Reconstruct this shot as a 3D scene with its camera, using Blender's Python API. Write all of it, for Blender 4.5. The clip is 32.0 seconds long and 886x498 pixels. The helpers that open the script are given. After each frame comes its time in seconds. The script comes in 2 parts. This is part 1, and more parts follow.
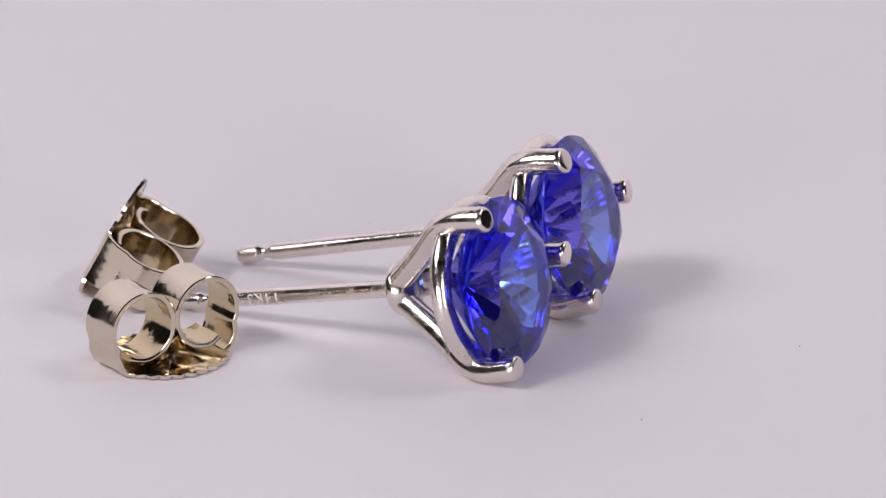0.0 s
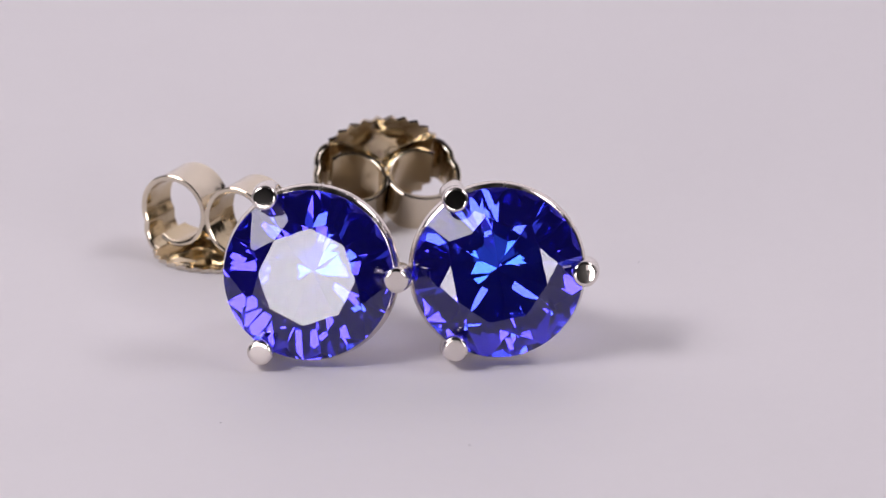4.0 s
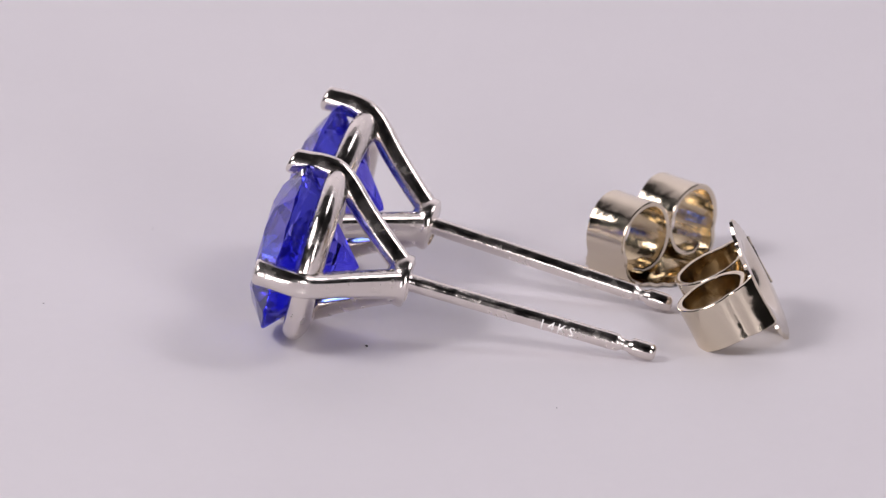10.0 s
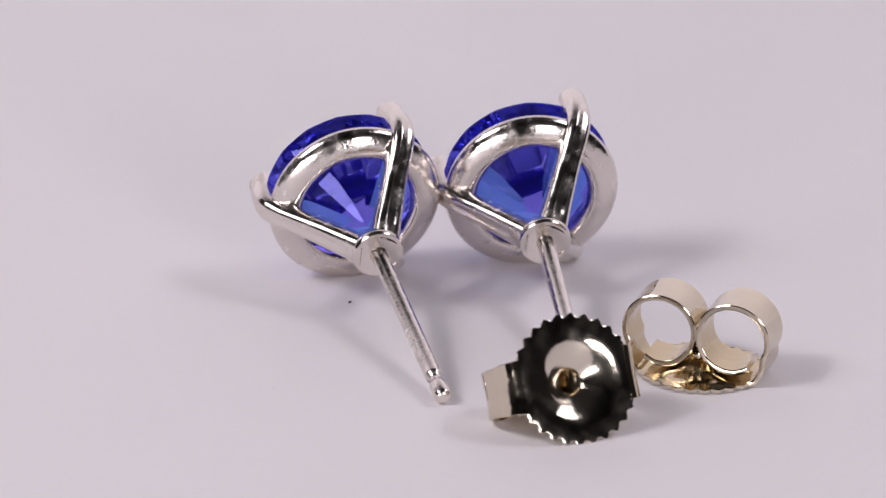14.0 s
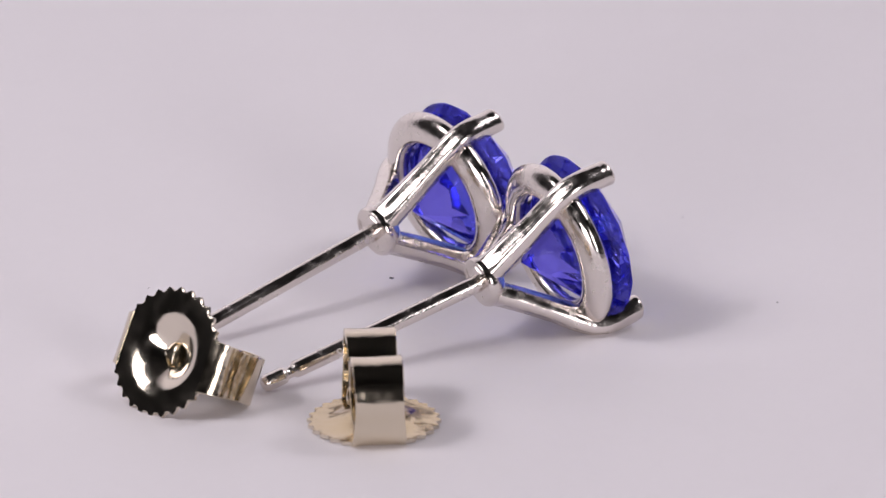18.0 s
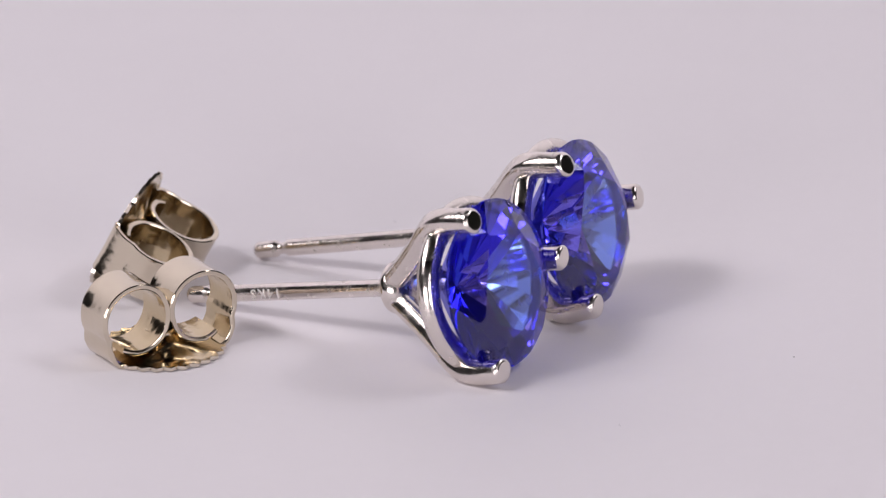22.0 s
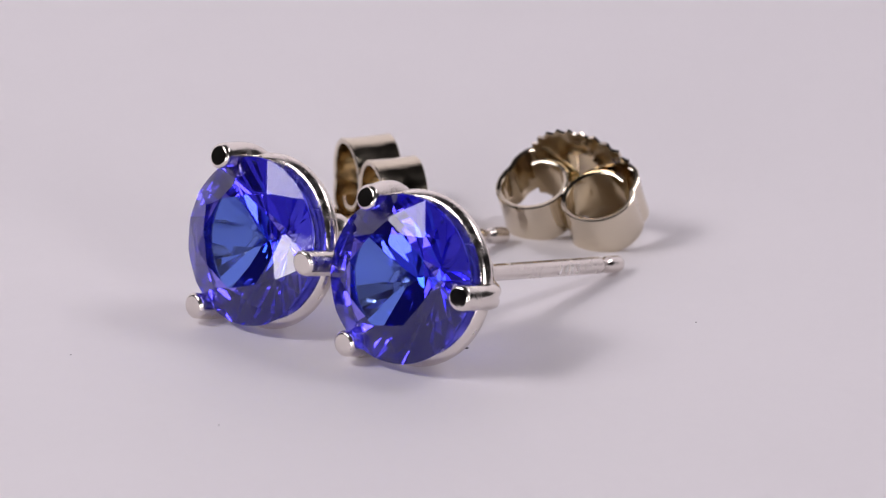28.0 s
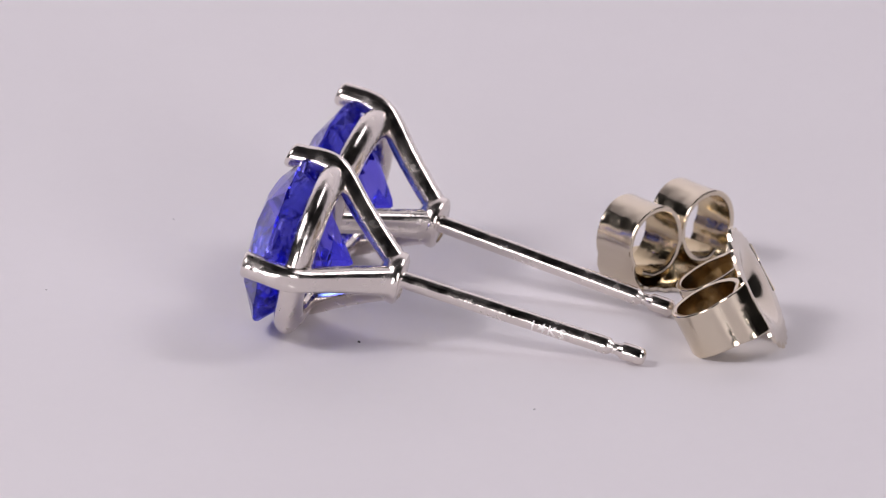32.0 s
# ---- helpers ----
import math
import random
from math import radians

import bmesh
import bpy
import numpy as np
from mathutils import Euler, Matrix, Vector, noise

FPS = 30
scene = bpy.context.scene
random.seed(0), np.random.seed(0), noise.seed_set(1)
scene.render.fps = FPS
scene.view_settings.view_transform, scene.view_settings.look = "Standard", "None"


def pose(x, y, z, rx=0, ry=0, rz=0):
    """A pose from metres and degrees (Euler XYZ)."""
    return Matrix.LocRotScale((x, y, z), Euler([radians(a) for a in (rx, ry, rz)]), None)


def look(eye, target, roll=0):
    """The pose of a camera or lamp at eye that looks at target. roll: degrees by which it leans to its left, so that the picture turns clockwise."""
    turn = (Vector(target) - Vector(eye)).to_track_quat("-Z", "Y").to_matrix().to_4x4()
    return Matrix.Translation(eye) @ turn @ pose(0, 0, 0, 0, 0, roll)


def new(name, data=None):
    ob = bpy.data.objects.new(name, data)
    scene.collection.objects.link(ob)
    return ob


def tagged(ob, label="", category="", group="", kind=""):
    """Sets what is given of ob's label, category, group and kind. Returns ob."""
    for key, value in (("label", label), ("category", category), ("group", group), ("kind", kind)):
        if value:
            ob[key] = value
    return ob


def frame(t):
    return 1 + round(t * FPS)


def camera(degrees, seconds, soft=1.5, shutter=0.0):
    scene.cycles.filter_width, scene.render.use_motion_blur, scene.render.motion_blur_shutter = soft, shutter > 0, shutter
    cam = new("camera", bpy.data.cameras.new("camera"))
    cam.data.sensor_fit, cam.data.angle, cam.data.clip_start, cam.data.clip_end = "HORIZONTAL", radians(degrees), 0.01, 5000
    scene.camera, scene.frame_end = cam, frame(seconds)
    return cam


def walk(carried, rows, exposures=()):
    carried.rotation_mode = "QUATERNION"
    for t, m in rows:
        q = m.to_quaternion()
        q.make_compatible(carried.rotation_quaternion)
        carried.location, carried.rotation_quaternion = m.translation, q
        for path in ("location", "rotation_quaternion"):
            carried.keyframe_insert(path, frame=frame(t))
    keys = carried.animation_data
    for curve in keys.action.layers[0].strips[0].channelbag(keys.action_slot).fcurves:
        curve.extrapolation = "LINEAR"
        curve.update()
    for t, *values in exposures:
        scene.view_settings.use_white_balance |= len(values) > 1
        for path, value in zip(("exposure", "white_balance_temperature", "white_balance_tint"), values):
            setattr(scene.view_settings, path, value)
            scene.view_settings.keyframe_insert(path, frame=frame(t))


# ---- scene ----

# Lengths below are in drawing units of 1.15 mm; K turns them into metres.
K = 0.00115
ELEV = radians(20.242)
EYE = Vector((0.496, -450.02 * math.cos(ELEV) + 2.351 * math.sin(ELEV), 450.02 * math.sin(ELEV) + 2.351 * math.cos(ELEV))) * K
AIM = EYE + Vector((0, math.cos(ELEV), -math.sin(ELEV)))

cam = camera(4.04, 32.0, soft=1.25)
scene.cycles.max_bounces, scene.cycles.glossy_bounces, scene.cycles.transmission_bounces = 24, 20, 20
cam.data.dof.use_dof = True
cam.data.dof.focus_distance = 447 * K
cam.data.dof.aperture_fstop = 110
walk(cam, [(0.0, look(EYE, AIM, 0.38)), (32.0, look(EYE, AIM, 0.38))])

# The turntable: its turn in degrees, and the wander of its top in drawing units.
SPIN = [(0, 0.00), (1, -16.16), (2, -33.52), (3, -49.67), (4, -66.19), (4.5, -74.48), (6.5, -108.26), (7, -116.32), (8, -132.77), (9, -149.14), (10, -165.15), (11, -181.68), (12, -198.43), (13, -214.98), (14, -232.35), (14.4, -238.85), (16.5, -276.09), (17, -283.32), (17.5, -291.37), (18, -299.62), (19, -315.97), (20, -332.68), (21, -348.55), (22, -364.70), (23, -381.65), (24, -398.24), (25, -415.00), (26, -431.30), (26.5, -439.44), (28.5, -472.53), (29, -480.92), (30, -497.89), (31, -513.60), (32, -530.08)]
DRIFT = [(0, 0.00, 0.34), (1, 0.29, 0.18), (2, 0.28, -0.05), (3, -0.09, -0.07), (4, -0.20, 0.03), (4.5, -0.42, -0.15), (6.5, -0.19, -0.19), (7, -0.19, -0.21), (8, -0.06, -0.22), (9, 0.05, -0.38), (10, -0.03, -0.32), (11, -0.25, 0.40), (12, -0.13, 0.37), (13, 0.28, 0.42), (14, 0.73, 0.32), (14.4, 0.87, 0.28), (16.5, 0.88, -0.80), (17, 0.29, -0.66), (17.5, -0.47, -0.15), (18, -0.76, 0.07), (19, -0.84, 0.16), (20, -0.53, 0.47), (21, -0.22, 0.38), (22, 0.15, 0.32), (23, 0.36, 0.14), (24, 0.19, -0.07), (25, -0.17, 0.05), (26, -0.33, 0.10), (26.5, -0.19, 0.11), (28.5, -0.18, -0.15), (29, -0.15, -0.20), (30, -0.02, -0.27), (31, 0.02, -0.39), (32, -0.06, -0.11)]


def smooth(rows, t, col):
    """Cubic run through the rows at time t."""
    i = 0
    while i < len(rows) - 2 and rows[i + 1][0] < t:
        i += 1
    (t0, v0), (t1, v1) = (rows[i][0], rows[i][col]), (rows[i + 1][0], rows[i + 1][col])
    h = t1 - t0
    m = (v1 - v0) / h
    a = (v1 - rows[i - 1][col]) / (t1 - rows[i - 1][0]) if i > 0 else m
    b = (rows[i + 2][col] - v0) / (rows[i + 2][0] - t0) if i < len(rows) - 2 else m
    s = (t - t0) / h
    return (v0 * (1 + 2 * s) * (1 - s) ** 2 + a * h * s * (1 - s) ** 2 + v1 * s * s * (3 - 2 * s) - b * h * s * s * (1 - s))


def table_pose(t):
    return pose(smooth(DRIFT, t, 1) * K, smooth(DRIFT, t, 2) * K, 0, 0, 0, smooth(SPIN, t, 1))


# ---- light ----
world = bpy.data.worlds.new("dim_studio")
scene.world = world
world.use_nodes = True
world.node_tree.nodes["Background"].inputs[0].default_value = (0.9, 0.92, 1.0, 1)
world.node_tree.nodes["Background"].inputs[1].default_value = 0.06


def softbox(name, az, el, dist, w, h, watts, colour=(1, 1, 1), at=(0, 0, 0.003)):
    """A soft studio lamp that looks at the middle of the turntable, or at another place."""
    lamp = bpy.data.lights.new(name, "AREA")
    lamp.shape, lamp.size, lamp.size_y, lamp.energy, lamp.color = "RECTANGLE", w, h, watts, colour
    a, e = radians(az), radians(el)
    ob = new(name, lamp)
    ob.matrix_basis = look(Vector((math.cos(a) * math.cos(e), math.sin(a) * math.cos(e), math.sin(e))) * dist, at)
    return ob


softbox("softbox_key", -158, 45, 0.38, 0.215, 0.14, 0.56, (1.03, 0.965, 1.01))
softbox("key_bulb", -153, 46, 0.36, 0.03, 0.03, 0.15, (1.03, 0.965, 1.01))
softbox("softbox_fill", 7, 50, 0.40, 0.19, 0.12, 0.29, (1.02, 0.965, 1.04))
softbox("fill_bulb", 5, 50, 0.38, 0.025, 0.025, 0.05, (1.02, 0.965, 1.04))
softbox("panel_beside_camera", -112.5, 6.0, 0.55, 0.245, 0.13, 0.97, (1.03, 0.965, 1.01))
softbox("panel_by_wall", -62.5, 14.5, 0.60, 0.118, 0.24, 0.86, (1.03, 0.965, 1.01))
softbox("backdrop_light", 120, 77, 0.257, 0.40, 0.05, 0.40, (1.03, 0.965, 1.0), (-0.029, 0.60, 0.25))
scene.view_settings.exposure = -0.03


# ---- materials ----
def mat(name, colour, rough=0.5, metal=0.0, bump=0.0, scale=1000.0, vary=0.0, wear=0.0, dent=0.0, **more):
    """A principled surface with grain at two scales: tone by vary, relief by bump, rubbed and dull patches by wear, shallow dents by dent."""
    m = bpy.data.materials.new(name)
    m.use_nodes = True
    nt = m.node_tree
    b = nt.nodes["Principled BSDF"]
    b.inputs["Base Color"].default_value = (*colour, 1)
    b.inputs["Roughness"].default_value = rough
    b.inputs["Metallic"].default_value = metal
    for key, v in more.items():
        b.inputs[key.replace("_", " ")].default_value = v
    co = nt.nodes.new("ShaderNodeTexCoord")
    fine = nt.nodes.new("ShaderNodeTexNoise")
    fine.inputs["Scale"].default_value, fine.inputs["Detail"].default_value = scale, 6
    nt.links.new(co.outputs["Object"], fine.inputs["Vector"])
    if vary:
        wide = nt.nodes.new("ShaderNodeTexNoise")
        wide.inputs["Scale"].default_value, wide.inputs["Detail"].default_value = scale * 0.13, 3
        nt.links.new(co.outputs["Object"], wide.inputs["Vector"])
        add = nt.nodes.new("ShaderNodeMath")
        add.operation = "ADD"
        nt.links.new(fine.outputs["Fac"], add.inputs[0])
        nt.links.new(wide.outputs["Fac"], add.inputs[1])
        ramp = nt.nodes.new("ShaderNodeMapRange")
        ramp.inputs["From Min"].default_value, ramp.inputs["From Max"].default_value = 0.6, 1.4
        ramp.inputs["To Min"].default_value, ramp.inputs["To Max"].default_value = 1 - vary, 1 + vary * 0.4
        nt.links.new(add.outputs[0], ramp.inputs["Value"])
        mix = nt.nodes.new("ShaderNodeVectorMath")
        mix.operation = "SCALE"
        mix.inputs[0].default_value = colour
        nt.links.new(ramp.outputs["Result"], mix.inputs["Scale"])
        nt.links.new(mix.outputs["Vector"], b.inputs["Base Color"])
    if wear:
        patch = nt.nodes.new("ShaderNodeTexNoise")
        patch.inputs["Scale"].default_value, patch.inputs["Detail"].default_value = scale * 0.3, 5
        nt.links.new(co.outputs["Object"], patch.inputs["Vector"])
        rub = nt.nodes.new("ShaderNodeMapRange")
        rub.inputs["From Min"].default_value, rub.inputs["From Max"].default_value = 0.35, 0.65
        rub.inputs["To Min"].default_value, rub.inputs["To Max"].default_value = rough * (1 - wear), rough * (1 + wear)
        nt.links.new(patch.outputs["Fac"], rub.inputs["Value"])
        nt.links.new(rub.outputs["Result"], b.inputs["Roughness"])
    if bump:
        bp = nt.nodes.new("ShaderNodeBump")
        bp.inputs["Strength"].default_value, bp.inputs["Distance"].default_value = bump, 0.00002
        nt.links.new(fine.outputs["Fac"], bp.inputs["Height"])
        nt.links.new(bp.outputs["Normal"], b.inputs["Normal"])
        if dent:
            hollow = nt.nodes.new("ShaderNodeTexNoise")
            hollow.inputs["Scale"].default_value, hollow.inputs["Detail"].default_value = scale * 0.22, 2
            nt.links.new(co.outputs["Object"], hollow.inputs["Vector"])
            deep = nt.nodes.new("ShaderNodeBump")
            deep.inputs["Strength"].default_value, deep.inputs["Distance"].default_value = dent, 0.0001
            nt.links.new(hollow.outputs["Fac"], deep.inputs["Height"])
            nt.links.new(deep.outputs["Normal"], bp.inputs["Normal"])
    return m


PAPER = mat("white_card", (0.80, 0.77, 0.80), 0.6, bump=0.12, scale=1400, vary=0.012)
WHITE_GOLD = mat("white_gold", (0.77, 0.715, 0.67), 0.19, 1.0, bump=0.40, scale=6500, wear=0.5, dent=0.12)
TIP_GOLD = mat("polished_white_gold", (0.77, 0.715, 0.67), 0.08, 1.0, bump=0.2, scale=4500)
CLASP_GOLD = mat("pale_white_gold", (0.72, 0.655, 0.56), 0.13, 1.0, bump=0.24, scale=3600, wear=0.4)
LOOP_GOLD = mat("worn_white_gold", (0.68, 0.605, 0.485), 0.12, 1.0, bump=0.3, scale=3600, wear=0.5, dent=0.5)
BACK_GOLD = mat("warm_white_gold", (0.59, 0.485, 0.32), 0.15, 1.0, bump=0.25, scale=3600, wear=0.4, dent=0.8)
STAMP = mat("stamped_gold", (0.93, 0.91, 0.89), 0.45, 1.0)
DUST = mat("dark_dust", (0.06, 0.05, 0.05), 0.9)
DESK = mat("dark_desk", (0.03, 0.03, 0.03), 0.5, vary=0.2, scale=40)
WALL = mat("dark_wall", (0.06, 0.06, 0.06), 0.9, vary=0.1, scale=10)


def stone_material(name, colour, glow_share, through_glass=False):
    """Clear tinted stone with a little diffuse blue mixed in as painted inner light; as plain glass its inner
    reflections deepen the colour too.
    """
    m = mat(name, colour, 0.0, Transmission_Weight=1.0, IOR=1.70)
    nt = m.node_tree
    clear = nt.nodes["Principled BSDF"]
    if through_glass:
        nt.nodes.remove(clear)
        clear = nt.nodes.new("ShaderNodeBsdfGlass")
        clear.inputs["Color"].default_value, clear.inputs["Roughness"].default_value, clear.inputs["IOR"].default_value = (*colour, 1), 0.0, 1.70
    # flat blue that lifts the dark facets, standing in for light inside the stone
    inner_glow = nt.nodes.new("ShaderNodeBsdfDiffuse")
    inner_glow.inputs["Color"].default_value = (0.07, 0.055, 0.78, 1)
    mix = nt.nodes.new("ShaderNodeMixShader")
    mix.inputs[0].default_value = glow_share
    nt.links.new(clear.outputs["BSDF"], mix.inputs[1])
    nt.links.new(inner_glow.outputs["BSDF"], mix.inputs[2])
    nt.links.new(mix.outputs[0], nt.nodes["Material Output"].inputs["Surface"])
    return m


GEM = stone_material("gem_crown", (0.375, 0.275, 0.86), 0.034)
TABLE = stone_material("gem_table", (0.20, 0.58, 0.90), 0.02)
PAVILION = stone_material("gem_pavilion", (0.35, 0.355, 0.915), 0.055, True)


# ---- building helpers ----
def part(name, bm, material, parent, label="", smooth_faces=True):
    """Links a bmesh, drawn in drawing units, as one mesh under a thing or part."""
    me = bpy.data.meshes.new(name)
    bmesh.ops.scale(bm, vec=(K, K, K), verts=bm.verts)
    bmesh.ops.recalc_face_normals(bm, faces=bm.faces)
    for fc in bm.faces:
        fc.smooth = smooth_faces
    bm.to_mesh(me)
    bm.free()
    me.materials.append(material)
    if smooth_faces:
        me.set_sharp_from_angle(angle=radians(38))
    ob = new(name, me)
    ob.parent = parent
    return tagged(ob, label)


def skin(bm, rings, closed=False, caps=True):
    """Joins rings of points with faces; rings may close on themselves."""
    vs = [[bm.verts.new(c) for c in ring] for ring in rings]
    n = len(vs[0])
    for a, b in list(zip(vs, vs[1:])) + ([(vs[-1], vs[0])] if closed else []):
        for i in range(n):
            bm.faces.new((a[i], a[(i + 1) % n], b[(i + 1) % n], b[i]))
    if caps and not closed:
        bm.faces.new(vs[0][::-1])
        bm.faces.new(vs[-1])
    return vs


def lathe(bm, prof, n=48, closed=False):
    """Turns a profile of (radius, height) round the z axis."""
    rings = []
    for k in range(n):
        a = 2 * math.pi * k / n
        rings.append([(r * math.cos(a), r * math.sin(a), z) for r, z in prof])
    vs = [[bm.verts.new(c) for c in ring] for ring in rings]
    m = len(prof)
    for k in range(n):
        a, b = vs[k], vs[(k + 1) % n]
        for i in range(m if closed else m - 1):
            j = (i + 1) % m
            bm.faces.new((a[i], b[i], b[j], a[j]))
    bmesh.ops.remove_doubles(bm, verts=bm.verts, dist=1e-5)


def curve(points, n):
    """Catmull-Rom points along a line of control points."""
    pts = [Vector(q) for q in points]
    pts = [2 * pts[0] - pts[1]] + pts + [2 * pts[-1] - pts[-2]]
    out = []
    for i in range(1, len(pts) - 2):
        a, b, c, d = pts[i - 1:i + 3]
        for s in range(n):
            u = s / n
            out.append(0.5 * (2 * b + (c - a) * u + (2 * a - 5 * b + 4 * c - d) * u * u + (3 * b - a - 3 * c + d) * u ** 3))
    return out + [pts[-2]]


# ---- setting ----
def make_setting():
    desk = new("desk", bpy.data.meshes.new("desk"))
    bm = bmesh.new()
    bmesh.ops.create_cube(bm, size=1, matrix=Matrix.LocRotScale((0, 0, -0.0390), None, (1.6, 1.4, 0.04)))
    bmesh.ops.bevel(bm, geom=bm.edges[:], offset=0.003, segments=2, affect="EDGES")
    bm.to_mesh(desk.data)
    desk.data.materials.append(DESK)
    tagged(desk, "dark matt desk top under the white card", "desk", kind="structure")
    for name, c, s in (("wall_north", (0, 0.85, 0.3), (1.9, 0.1, 1.3)), ("wall_south", (0, -0.85, 0.3), (1.9, 0.1, 1.3)),
                       ("wall_east", (0.9, 0, 0.3), (0.1, 1.6, 1.3)), ("wall_west", (-0.9, 0, 0.3), (0.1, 1.6, 1.3)),
                       ("ceiling", (0, 0, 1.0), (1.9, 1.8, 0.1)), ("floor", (0, 0, -0.40), (1.9, 1.8, 0.1))):
        bm = bmesh.new()
        bmesh.ops.create_cube(bm, size=1, matrix=Matrix.LocRotScale(c, None, s))
        ob = new(name, bpy.data.meshes.new(name))
        bm.to_mesh(ob.data)
        bm.free()
        ob.data.materials.append(WALL)
        tagged(ob, "plain dark studio " + name.split("_")[0], name.split("_")[0], kind="structure")
    # white card that runs up behind the turntable
    sweep = new("backdrop", bpy.data.meshes.new("backdrop"))
    bm = bmesh.new()
    prof = [(0.14, 0), (0.22, 0)] + [(0.22 + 0.06 * math.sin(a), 0.06 - 0.06 * math.cos(a)) for a in np.linspace(0.15, 1.5, 8)] + [(0.281, 0.15), (0.290, 0.54)]
    prof = prof + [(q + 0.0006, z - 0.0004) for q, z in prof[::-1]]
    skin(bm, [[(x, q - 1.1 * x * x, z - 0.0186) for q, z in prof] for x in np.linspace(-0.34, 0.34, 21)])
    bmesh.ops.recalc_face_normals(bm, faces=bm.faces)
    for fc in bm.faces:
        fc.smooth = len(fc.verts) == 4
    bm.to_mesh(sweep.data)
    bm.free()
    sweep.data.set_sharp_from_angle(angle=radians(40))
    sweep.data.materials.append(PAPER)
    tagged(sweep, "white card standing behind the turntable", "backdrop", kind="structure")


def make_turntable():
    t = new("turntable")
    tagged(t, "white card turntable top with a few dark dust specks", "turntable")
    bm = bmesh.new()
    lathe(bm, [(0, 0), (30, 0), (60, 0), (104, 0), (105.2, -0.3), (105.8, -1.2), (105.8, -10), (105, -10.8), (0, -10.8)], 96)
    part("top", bm, PAPER, t)
    bm = bmesh.new()
    lathe(bm, [(0, -10.7), (14, -10.7), (15, -11.2), (15, -16.2), (14.6, -16.6), (0, -16.6)], 48)
    part("foot", bm, DESK, t, "dark foot under the turntable")
    rnd = random.Random(5)
    for x, y, s in ((2.853, 2.30, 0.06), (7.5, -11.0, 0.025), (-2.2, 9.5, 0.025), (13.2, -4.0, 0.025)):
        bm = bmesh.new()
        bmesh.ops.create_icosphere(bm, subdivisions=1, radius=s, matrix=Matrix.LocRotScale((x, y, s * 0.4), Euler((0, 0, rnd.random() * 3)), (1.5, 0.8, 0.6)))
        part("dust_speck", bm, DUST, t, "dark dust speck")
    return t


# ---- earrings ----
def prong_mesh(clock, flare, cut=11.0, turn=0.0):
    """A bent wire prong from the hub to its flat tip."""
    bm = bmesh.new()
    line = curve([(0.38, 0.08), (1.04, 0.95), (2.0, 2.10), (2.72, 2.86), (3.10, 3.42), (3.22 + flare * 0.5, 4.00), (3.21 + flare, 4.60), (3.18 + flare, 5.02)], 4)
    a = radians(clock)
    er, et = Vector((math.cos(a), math.sin(a), 0)), Vector((-math.sin(a), math.cos(a), 0))
    rings = []
    for i, q in enumerate(line):
        u = i / (len(line) - 1)
        d = (line[min(i + 1, len(line) - 1)] - line[max(i - 1, 0)]).normalized()
        nrm = er * d[1] + Vector((0, 0, -d[0]))
        e = 0.76 + 0.22 * min(1, max(0, (u - 0.62) / 0.2))
        w, h = 0.44 + 0.03 * u + 0.13 * max(0, 0.3 - u) / 0.3, 0.42 + 0.04 * u
        rings.append([er * q[0] + Vector((0, 0, q[1])) + et * w * math.copysign(abs(math.cos(b)) ** e, math.cos(b)) + nrm * (h - (0.08 * math.exp(-((b - math.pi / 2) / 0.2) ** 2) if 0.08 < u < 0.62 else 0)) * math.copysign(abs(math.sin(b)) ** e, math.sin(b))
                      for b in [2 * math.pi * k / 36 for k in range(36)]])
    # rounded lip and a cut that leans outwards
    tip = er * (3.18 + flare) + Vector((0, 0, 5.02))
    last = rings[-1]
    for k, dz in ((0.97, 0.06), (0.9, 0.11), (0.8, 0.145), (0.73, 0.156), (0.71, 0.157), (0.3, 0.159)):
        rings.append([tip + (c - tip) * k + Vector((0, 0, dz)) for c in last])
    lean, way = math.tan(radians(cut)), Matrix.Rotation(radians(turn), 3, "Z") @ er
    for ring in rings[len(line) - 3:]:
        for c in ring:
            c.z -= (c - tip).dot(way) * lean
    skin(bm, rings)
    return bm


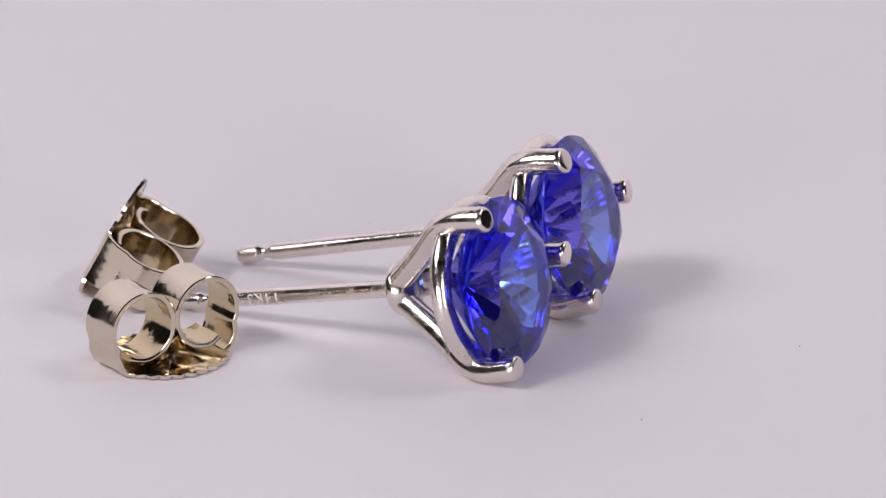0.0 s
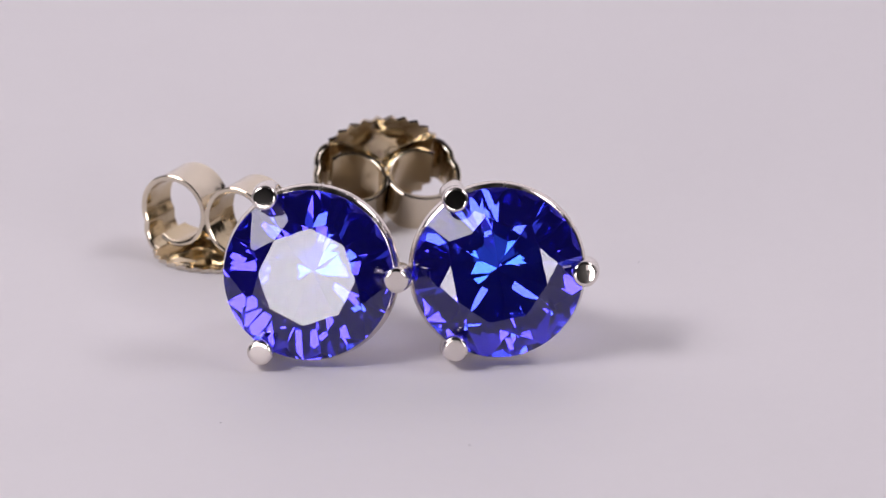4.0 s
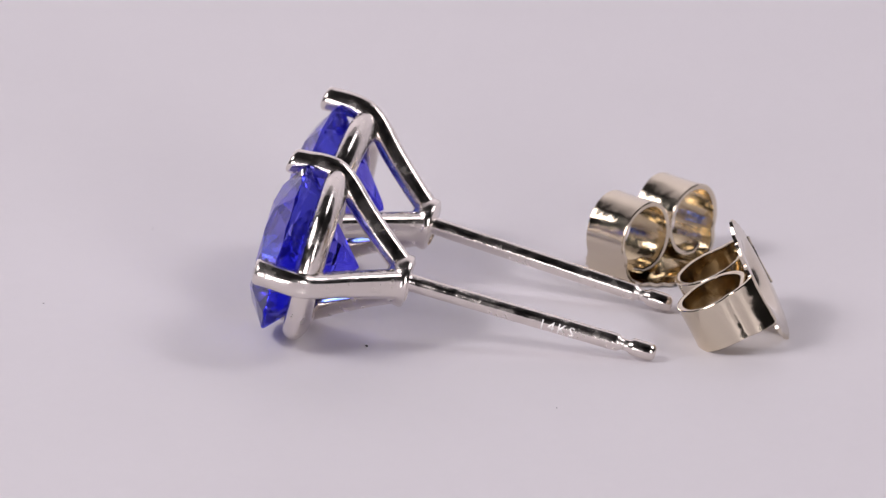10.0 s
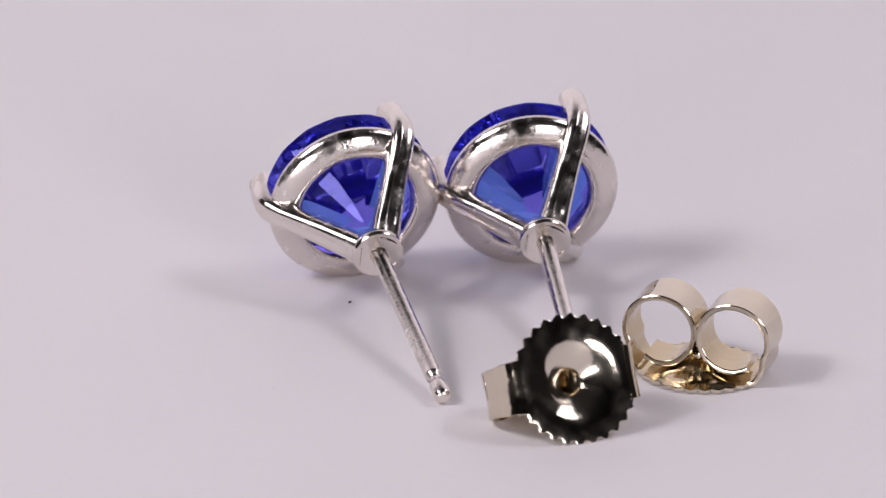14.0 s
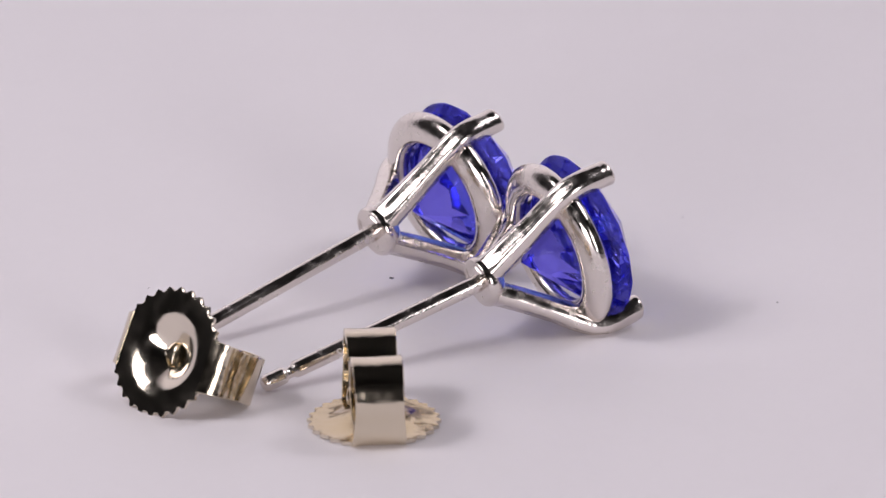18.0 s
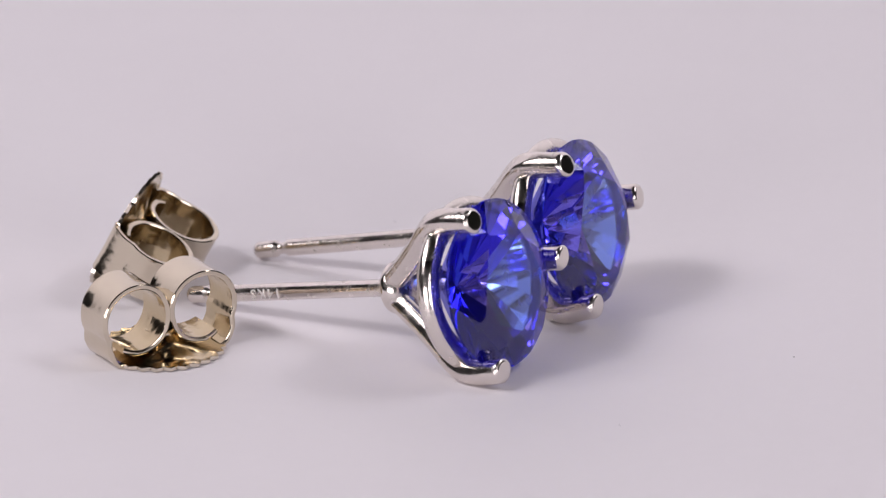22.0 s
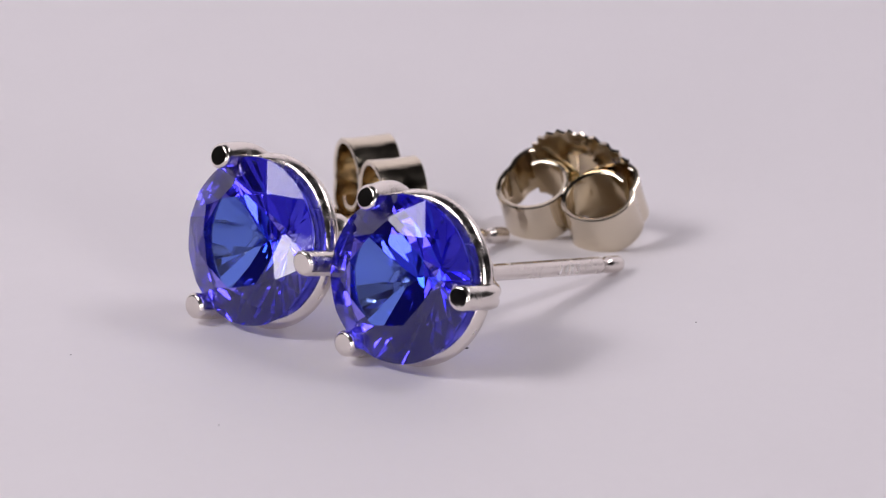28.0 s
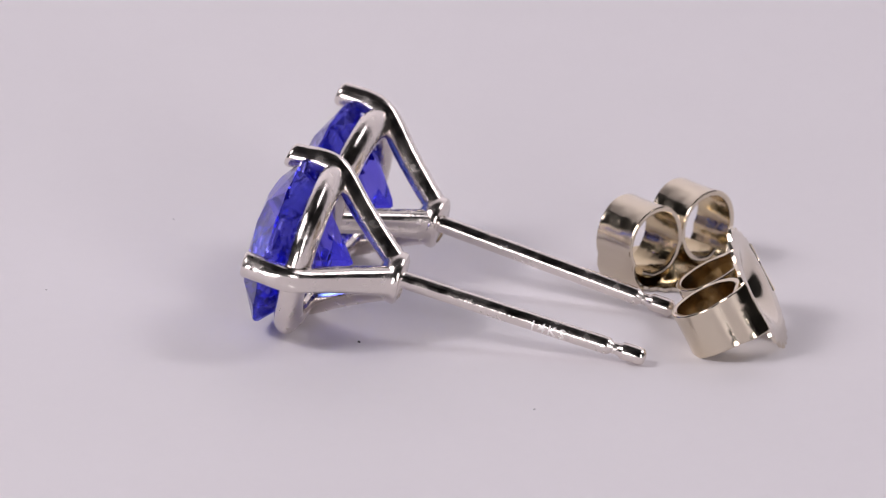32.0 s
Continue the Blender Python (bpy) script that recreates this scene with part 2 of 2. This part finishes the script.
def gem_mesh(seed, crown, star, pavilion):
    """A round brilliant cut from a drum, facet by facet, with the small unevenness of hand work; its girdle lies at z = 0."""
    R, rt, g = 3.02, 1.74, 0.05
    mains, inner, outer, rim, uneven, twist, slices = pavilion
    rnd = random.Random(seed)
    bm = bmesh.new()
    bmesh.ops.create_cone(bm, cap_ends=True, segments=64, radius1=R, radius2=R, depth=6.4)
    h = (R - rt) * math.tan(radians(crown))
    cuts = [((0, 0, g + h), (0, 0, 1))]

    def facet(turn, angle, r, z, down=False):
        a, b = radians(turn + rnd.uniform(-twist, twist)), radians(angle + rnd.uniform(-uneven, uneven) * (1 if down else 0.3))
        co = (r * math.cos(a), r * math.sin(a), -z if down else z)
        cuts.append((co, (math.sin(b) * math.cos(a), math.sin(b) * math.sin(a), -math.cos(b) if down else math.cos(b))))

    for k in range(8):
        facet(45 * k, crown, R, g)
        facet(45 * k + 22.5, star, rt * math.cos(radians(22.5)), g + h)
        facet(45 * k, mains[0], R * mains[1], g + 0.03, True)
        for d in (-11.25, 11.25):
            facet(45 * k + d, crown + 5, R * 0.983, g)
        for d in (-11.25, 11.25):
            facet(45 * k + d, rim, R * 0.978, g + 0.03, True)
        for d in (45 / slices * (i + 0.5) - 22.5 for i in range(slices)):
            angle, reach = inner if abs(d) < 9 else outer
            facet(45 * k + d, angle, R * reach, g + 0.03, True)
    for co, no in cuts:
        cut = bmesh.ops.bisect_plane(bm, geom=bm.verts[:] + bm.edges[:] + bm.faces[:], dist=1e-4, plane_co=co, plane_no=no, clear_outer=True)
        edges = [e for e in cut["geom_cut"] if isinstance(e, bmesh.types.BMEdge)]
        if len(edges) > 2:
            bmesh.ops.holes_fill(bm, edges=edges, sides=0)
    return bm


def text_mesh(body, size, radius):
    """Letters laid round a post along -z, standing a little proud of it."""
    cu = bpy.data.curves.new("stamp", "FONT")
    cu.body, cu.size, cu.resolution_u, cu.space_character, cu.extrude = body, size, 2, 1.3, 0.03
    ob = bpy.data.objects.new("stamp", cu)
    me = bpy.data.meshes.new_from_object(ob)
    bm = bmesh.new()
    bm.from_mesh(me)
    bpy.data.objects.remove(ob)
    for _ in range(2):
        bmesh.ops.subdivide_edges(bm, edges=[e for e in bm.edges if e.calc_length() > 0.08], cuts=1)
    for v in bm.verts:
        s, up = v.co.x, v.co.y - size * 0.35
        b = up / radius
        q = radius + v.co.z
        v.co = (q * math.cos(b), q * math.sin(b), -s)
    return bm


POST = 9.30


def make_earring(name, stamp_turn, flare, stone_turn, seed, crown, star, pavilion, cuts):
    e = new(name)
    # post with a rounded end and a neck for the clasp
    bm = bmesh.new()
    r = 0.31
    lathe(bm, [(0, 0.05), (0.30, 0.05), (0.36, -0.03), (0.34, -0.10), (r, -0.20), (r, -7.75), (r * 0.98, -7.86), (0.215, -7.98), (0.205, -8.12), (0.225, -8.26), (r * 0.97, -8.36),
               (r, -8.44), (r, -9.02), (r * 0.93, -9.13), (r * 0.72, -9.21), (r * 0.4, -9.24), (0, -9.245)], 32)
    post = part("post", bm, WHITE_GOLD, e, "polished round ear post with a notched end")
    bm = text_mesh("14KS", 0.52, r)
    bmesh.ops.translate(bm, vec=(0, 0, -4.95), verts=bm.verts)
    bmesh.ops.rotate(bm, matrix=Matrix.Rotation(radians(stamp_turn), 3, "Z"), verts=bm.verts, cent=(0, 0, 0))
    part("stamp", bm, STAMP, post, "small stamped letters", False)
    bm = bmesh.new()
    lathe(bm, [(0, -0.12), (0.80, -0.12), (0.90, -0.09), (0.95, 0.0), (0.94, 0.16), (0.85, 0.42), (0.70, 0.60), (0.52, 0.71), (0.30, 0.76), (0, 0.78)], 36)
    part("hub", bm, WHITE_GOLD, e)
    for clock, cut, turn in cuts:
        prong = part("prong", prong_mesh(clock, flare, cut, turn), WHITE_GOLD, e)
        prong.data.materials.append(TIP_GOLD)
        for fc in prong.data.polygons:
            fc.material_index = 1 if fc.normal.z > 0.9 and fc.center.z > 4.9 * K else 0
    # gallery ring
    bm = bmesh.new()
    prof = []
    for k in range(20):
        b = 2 * math.pi * k / 20
        x, z = 0.58 * math.copysign(abs(math.cos(b)) ** 0.8, math.cos(b)), 0.38 * math.copysign(abs(math.sin(b)) ** 0.8, math.sin(b))
        prof.append((2.59 + x * math.cos(0.45) - z * math.sin(0.45), 3.28 + x * math.sin(0.45) + z * math.cos(0.45)))
    lathe(bm, prof, 72, closed=True)
    part("gallery_ring", bm, WHITE_GOLD, e, "polished gallery ring below the stone")
    bm = gem_mesh(seed, crown, star, pavilion)
    bmesh.ops.rotate(bm, matrix=Matrix.Rotation(radians(stone_turn), 3, "Z"), verts=bm.verts, cent=(0, 0, 0))
    bmesh.ops.translate(bm, vec=(0, 0, 4.45), verts=bm.verts)
    stone = part("gemstone", bm, GEM, e, "round brilliant-cut blue violet stone", False)
    stone.data.materials.append(PAVILION)
    stone.data.materials.append(TABLE)
    for fc in stone.data.polygons:
        fc.material_index = 1 if fc.normal.z < 0.2 else 2 if fc.normal.z > 0.99 else 0
    return tagged(e, "white gold stud earring with a round blue violet stone", "earring", "pair of stud earrings")


def earring_pose(end, az, el):
    """Local z runs along the post to the stone; local x is up."""
    a, e = radians(az), radians(el)
    z = Vector((math.cos(a) * math.cos(e), math.sin(a) * math.cos(e), math.sin(e)))
    x = (Vector((0, 0, 1)) - z * z.z).normalized()
    y = z.cross(x)
    m = Matrix((x, y, z)).transposed().to_4x4()
    m.translation = (Vector(end) + z * POST) * K
    return m


# ---- clasps ----
def disc_mesh():
    """A dished disc with a toothed edge, two flat sides and a funnel in its middle; loops stand on its z side."""
    bm = bmesh.new()
    n = 168
    face = [(2.27, 0.03), (2.225, 0.02), (2.18, 0.015), (2.05, 0.012), (1.90, 0.01), (1.76, 0.01), (1.68, 0.015), (1.60, 0.025), (1.50, 0.043), (1.40, 0.07), (1.30, 0.103), (1.20, 0.143), (1.10, 0.19), (1.00, 0.243), (0.88, 0.315), (0.76, 0.395), (0.64, 0.48), (0.55, 0.545)]
    tube = [(0.48, 0.60), (0.44, 0.65), (0.42, 0.72), (0.42, 0.84), (0.46, 0.89), (0.53, 0.86), (0.56, 0.76)]
    top = [(rr, z + 0.12) for rr, z in face][::-1]
    rings = []
    for k in range(n):
        a = 2 * math.pi * k / n
        ring = []
        for rr, z in face + tube + top:
            q = rr
            if rr > 2.22:
                saw = 1 - 4 * abs((28 * a / (2 * math.pi)) % 1 - 0.5)
                q += (0.09 if rr > 2.25 else 0.04) * saw * (1 if abs(math.cos(a)) < 0.86 else 0)
            if abs(math.cos(a)) > 1e-6 and rr > 1.4:
                q = min(q, (2.05 if rr > 2 else 2.05 - (2.20 - rr) * 0.5) / max(abs(math.cos(a)), 1e-6))
            ring.append((q * math.cos(a), q * math.sin(a), z))
        rings.append(ring)
    skin(bm, rings, closed=True)
    return bm


def loop_mesh(side):
    """A strip that rises from the disc's edge, curls over and ends inside its own loop."""
    bm = bmesh.new()
    cx, cz, R = 1.34, 1.62, 1.26
    line = [(1.95, 0.08), (2.22, 0.22), (2.45, 0.66)]
    for k in range(29):
        a = radians(-28 + k * 326 / 28)
        rr = R * (1 - 0.03 * k / 28 - (0.05 * (k - 23) / 5 if k > 23 else 0))
        line.append((cx + rr * math.cos(a), cz + rr * math.sin(a)))
    line = curve([(q[0], q[1], 0) for q in line], 2)
    rings = []
    for i, q in enumerate(line):
        d = (line[min(i + 1, len(line) - 1)] - line[max(i - 1, 0)]).normalized()
        nx, nz = -d[1], d[0]
        u = i / (len(line) - 1)
        w = 0.85 + 0.14 * max(0, 1 - u / 0.16) ** 1.5 + 0.06 * math.exp(-((u - 0.42) / 0.12) ** 2)
        if u > 0.94:
            w *= 1 - (u - 0.94) * 2
        t = 0.10
        ring = []
        for y, s in ([(-w, -0.6), (-w + 0.03, -1)] + [(w * f, -1) for f in (-0.6, 0, 0.6)] + [(w - 0.03, -1), (w, -0.6), (w, 0.6), (w - 0.03, 1)]
                     + [(w * f, 1) for f in (0.6, 0, -0.6)] + [(-w + 0.03, 1), (-w, 0.6)]):
            # the strip is a little waisted: its edges stand out from the middle
            s = t * s - 0.03 * (y / w) ** 2
            ring.append((side * (q[0] + nx * s), y, q[1] + nz * s))
        rings.append(ring)
    skin(bm, rings)
    return bm


def make_clasp(name, label):
    c = new(name)
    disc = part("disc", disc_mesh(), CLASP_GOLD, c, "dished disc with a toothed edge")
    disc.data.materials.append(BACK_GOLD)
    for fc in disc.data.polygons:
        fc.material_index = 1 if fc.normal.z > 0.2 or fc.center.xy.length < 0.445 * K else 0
    for side in (1, -1):
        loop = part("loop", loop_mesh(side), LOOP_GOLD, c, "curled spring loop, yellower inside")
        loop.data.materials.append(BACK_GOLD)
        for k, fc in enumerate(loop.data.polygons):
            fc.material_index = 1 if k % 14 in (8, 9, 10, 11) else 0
    return tagged(c, label, "earring back", "pair of butterfly earring backs")


make_setting()
turntable = make_turntable()
earring_a = make_earring("stud_earring", 90, 0.0, -2, 282, 26.8, 11.0, ((41.8, 1.005), (41.6, 0.988), (42.1, 0.991), 46.0, 1.0, 0.5, 4), ((30, 11, 0), (-90, 14, -40), (150, 11, 0)))
earring_b = make_earring("stud_earring", -90, -0.12, 34, 791, 31.0, 14.5, ((41.4, 1.010), (42.1, 0.988), (43.0, 0.991), 46.0, 0.7, 0.8, 8), ((30, 16, 0), (-90, 11, 0), (150, 11, 0)))
clasp_p = make_clasp("earring_back", "butterfly earring back standing on its toothed disc")
clasp_q = make_clasp("earring_back", "butterfly earring back tipped onto its loops and disc edge")

TILT = 27.0
SLANT = 1.46


def level(x):
    """Height of the slightly slanted turntable top."""
    return 0.0255 * (x - 3.0)


LEAN = radians(TILT)
RIM = 2.27


def leaning_pose(x, y, az):
    """A clasp lying on its disc edge and its loops, the disc's outer face turned to az."""
    a = radians(az)
    n = Vector((math.cos(a) * math.cos(LEAN), math.sin(a) * math.cos(LEAN), math.sin(LEAN)))
    ex = Vector((-math.sin(a), math.cos(a), 0))
    z = -n
    m = Matrix((ex, z.cross(ex), z)).transposed().to_4x4()
    m.translation = Vector((x, y, RIM * math.cos(LEAN) + level(x))) * K
    return m


HOME = {
    turntable: pose(0, 0, level(0) * K, 0, -SLANT),
    earring_a: earring_pose((-8.898, 0.84, -0.01), -29.1, 13.75),
    earring_b: earring_pose((-6.97, 5.565, 0.03), -22.2, 14.05),
    clasp_p: pose(-9.40 * K, -4.05 * K, (level(-9.45) + 0.02) * K, 0, -SLANT, 0) @ pose(0, 0, 0, 0, 0, 35),
    clasp_q: leaning_pose(-11.48, 3.25, 166),
}


def motions():
    for thing, home in HOME.items():
        walk(thing, [(k * 0.25, table_pose(k * 0.25) @ home) for k in range(129)])


motions()
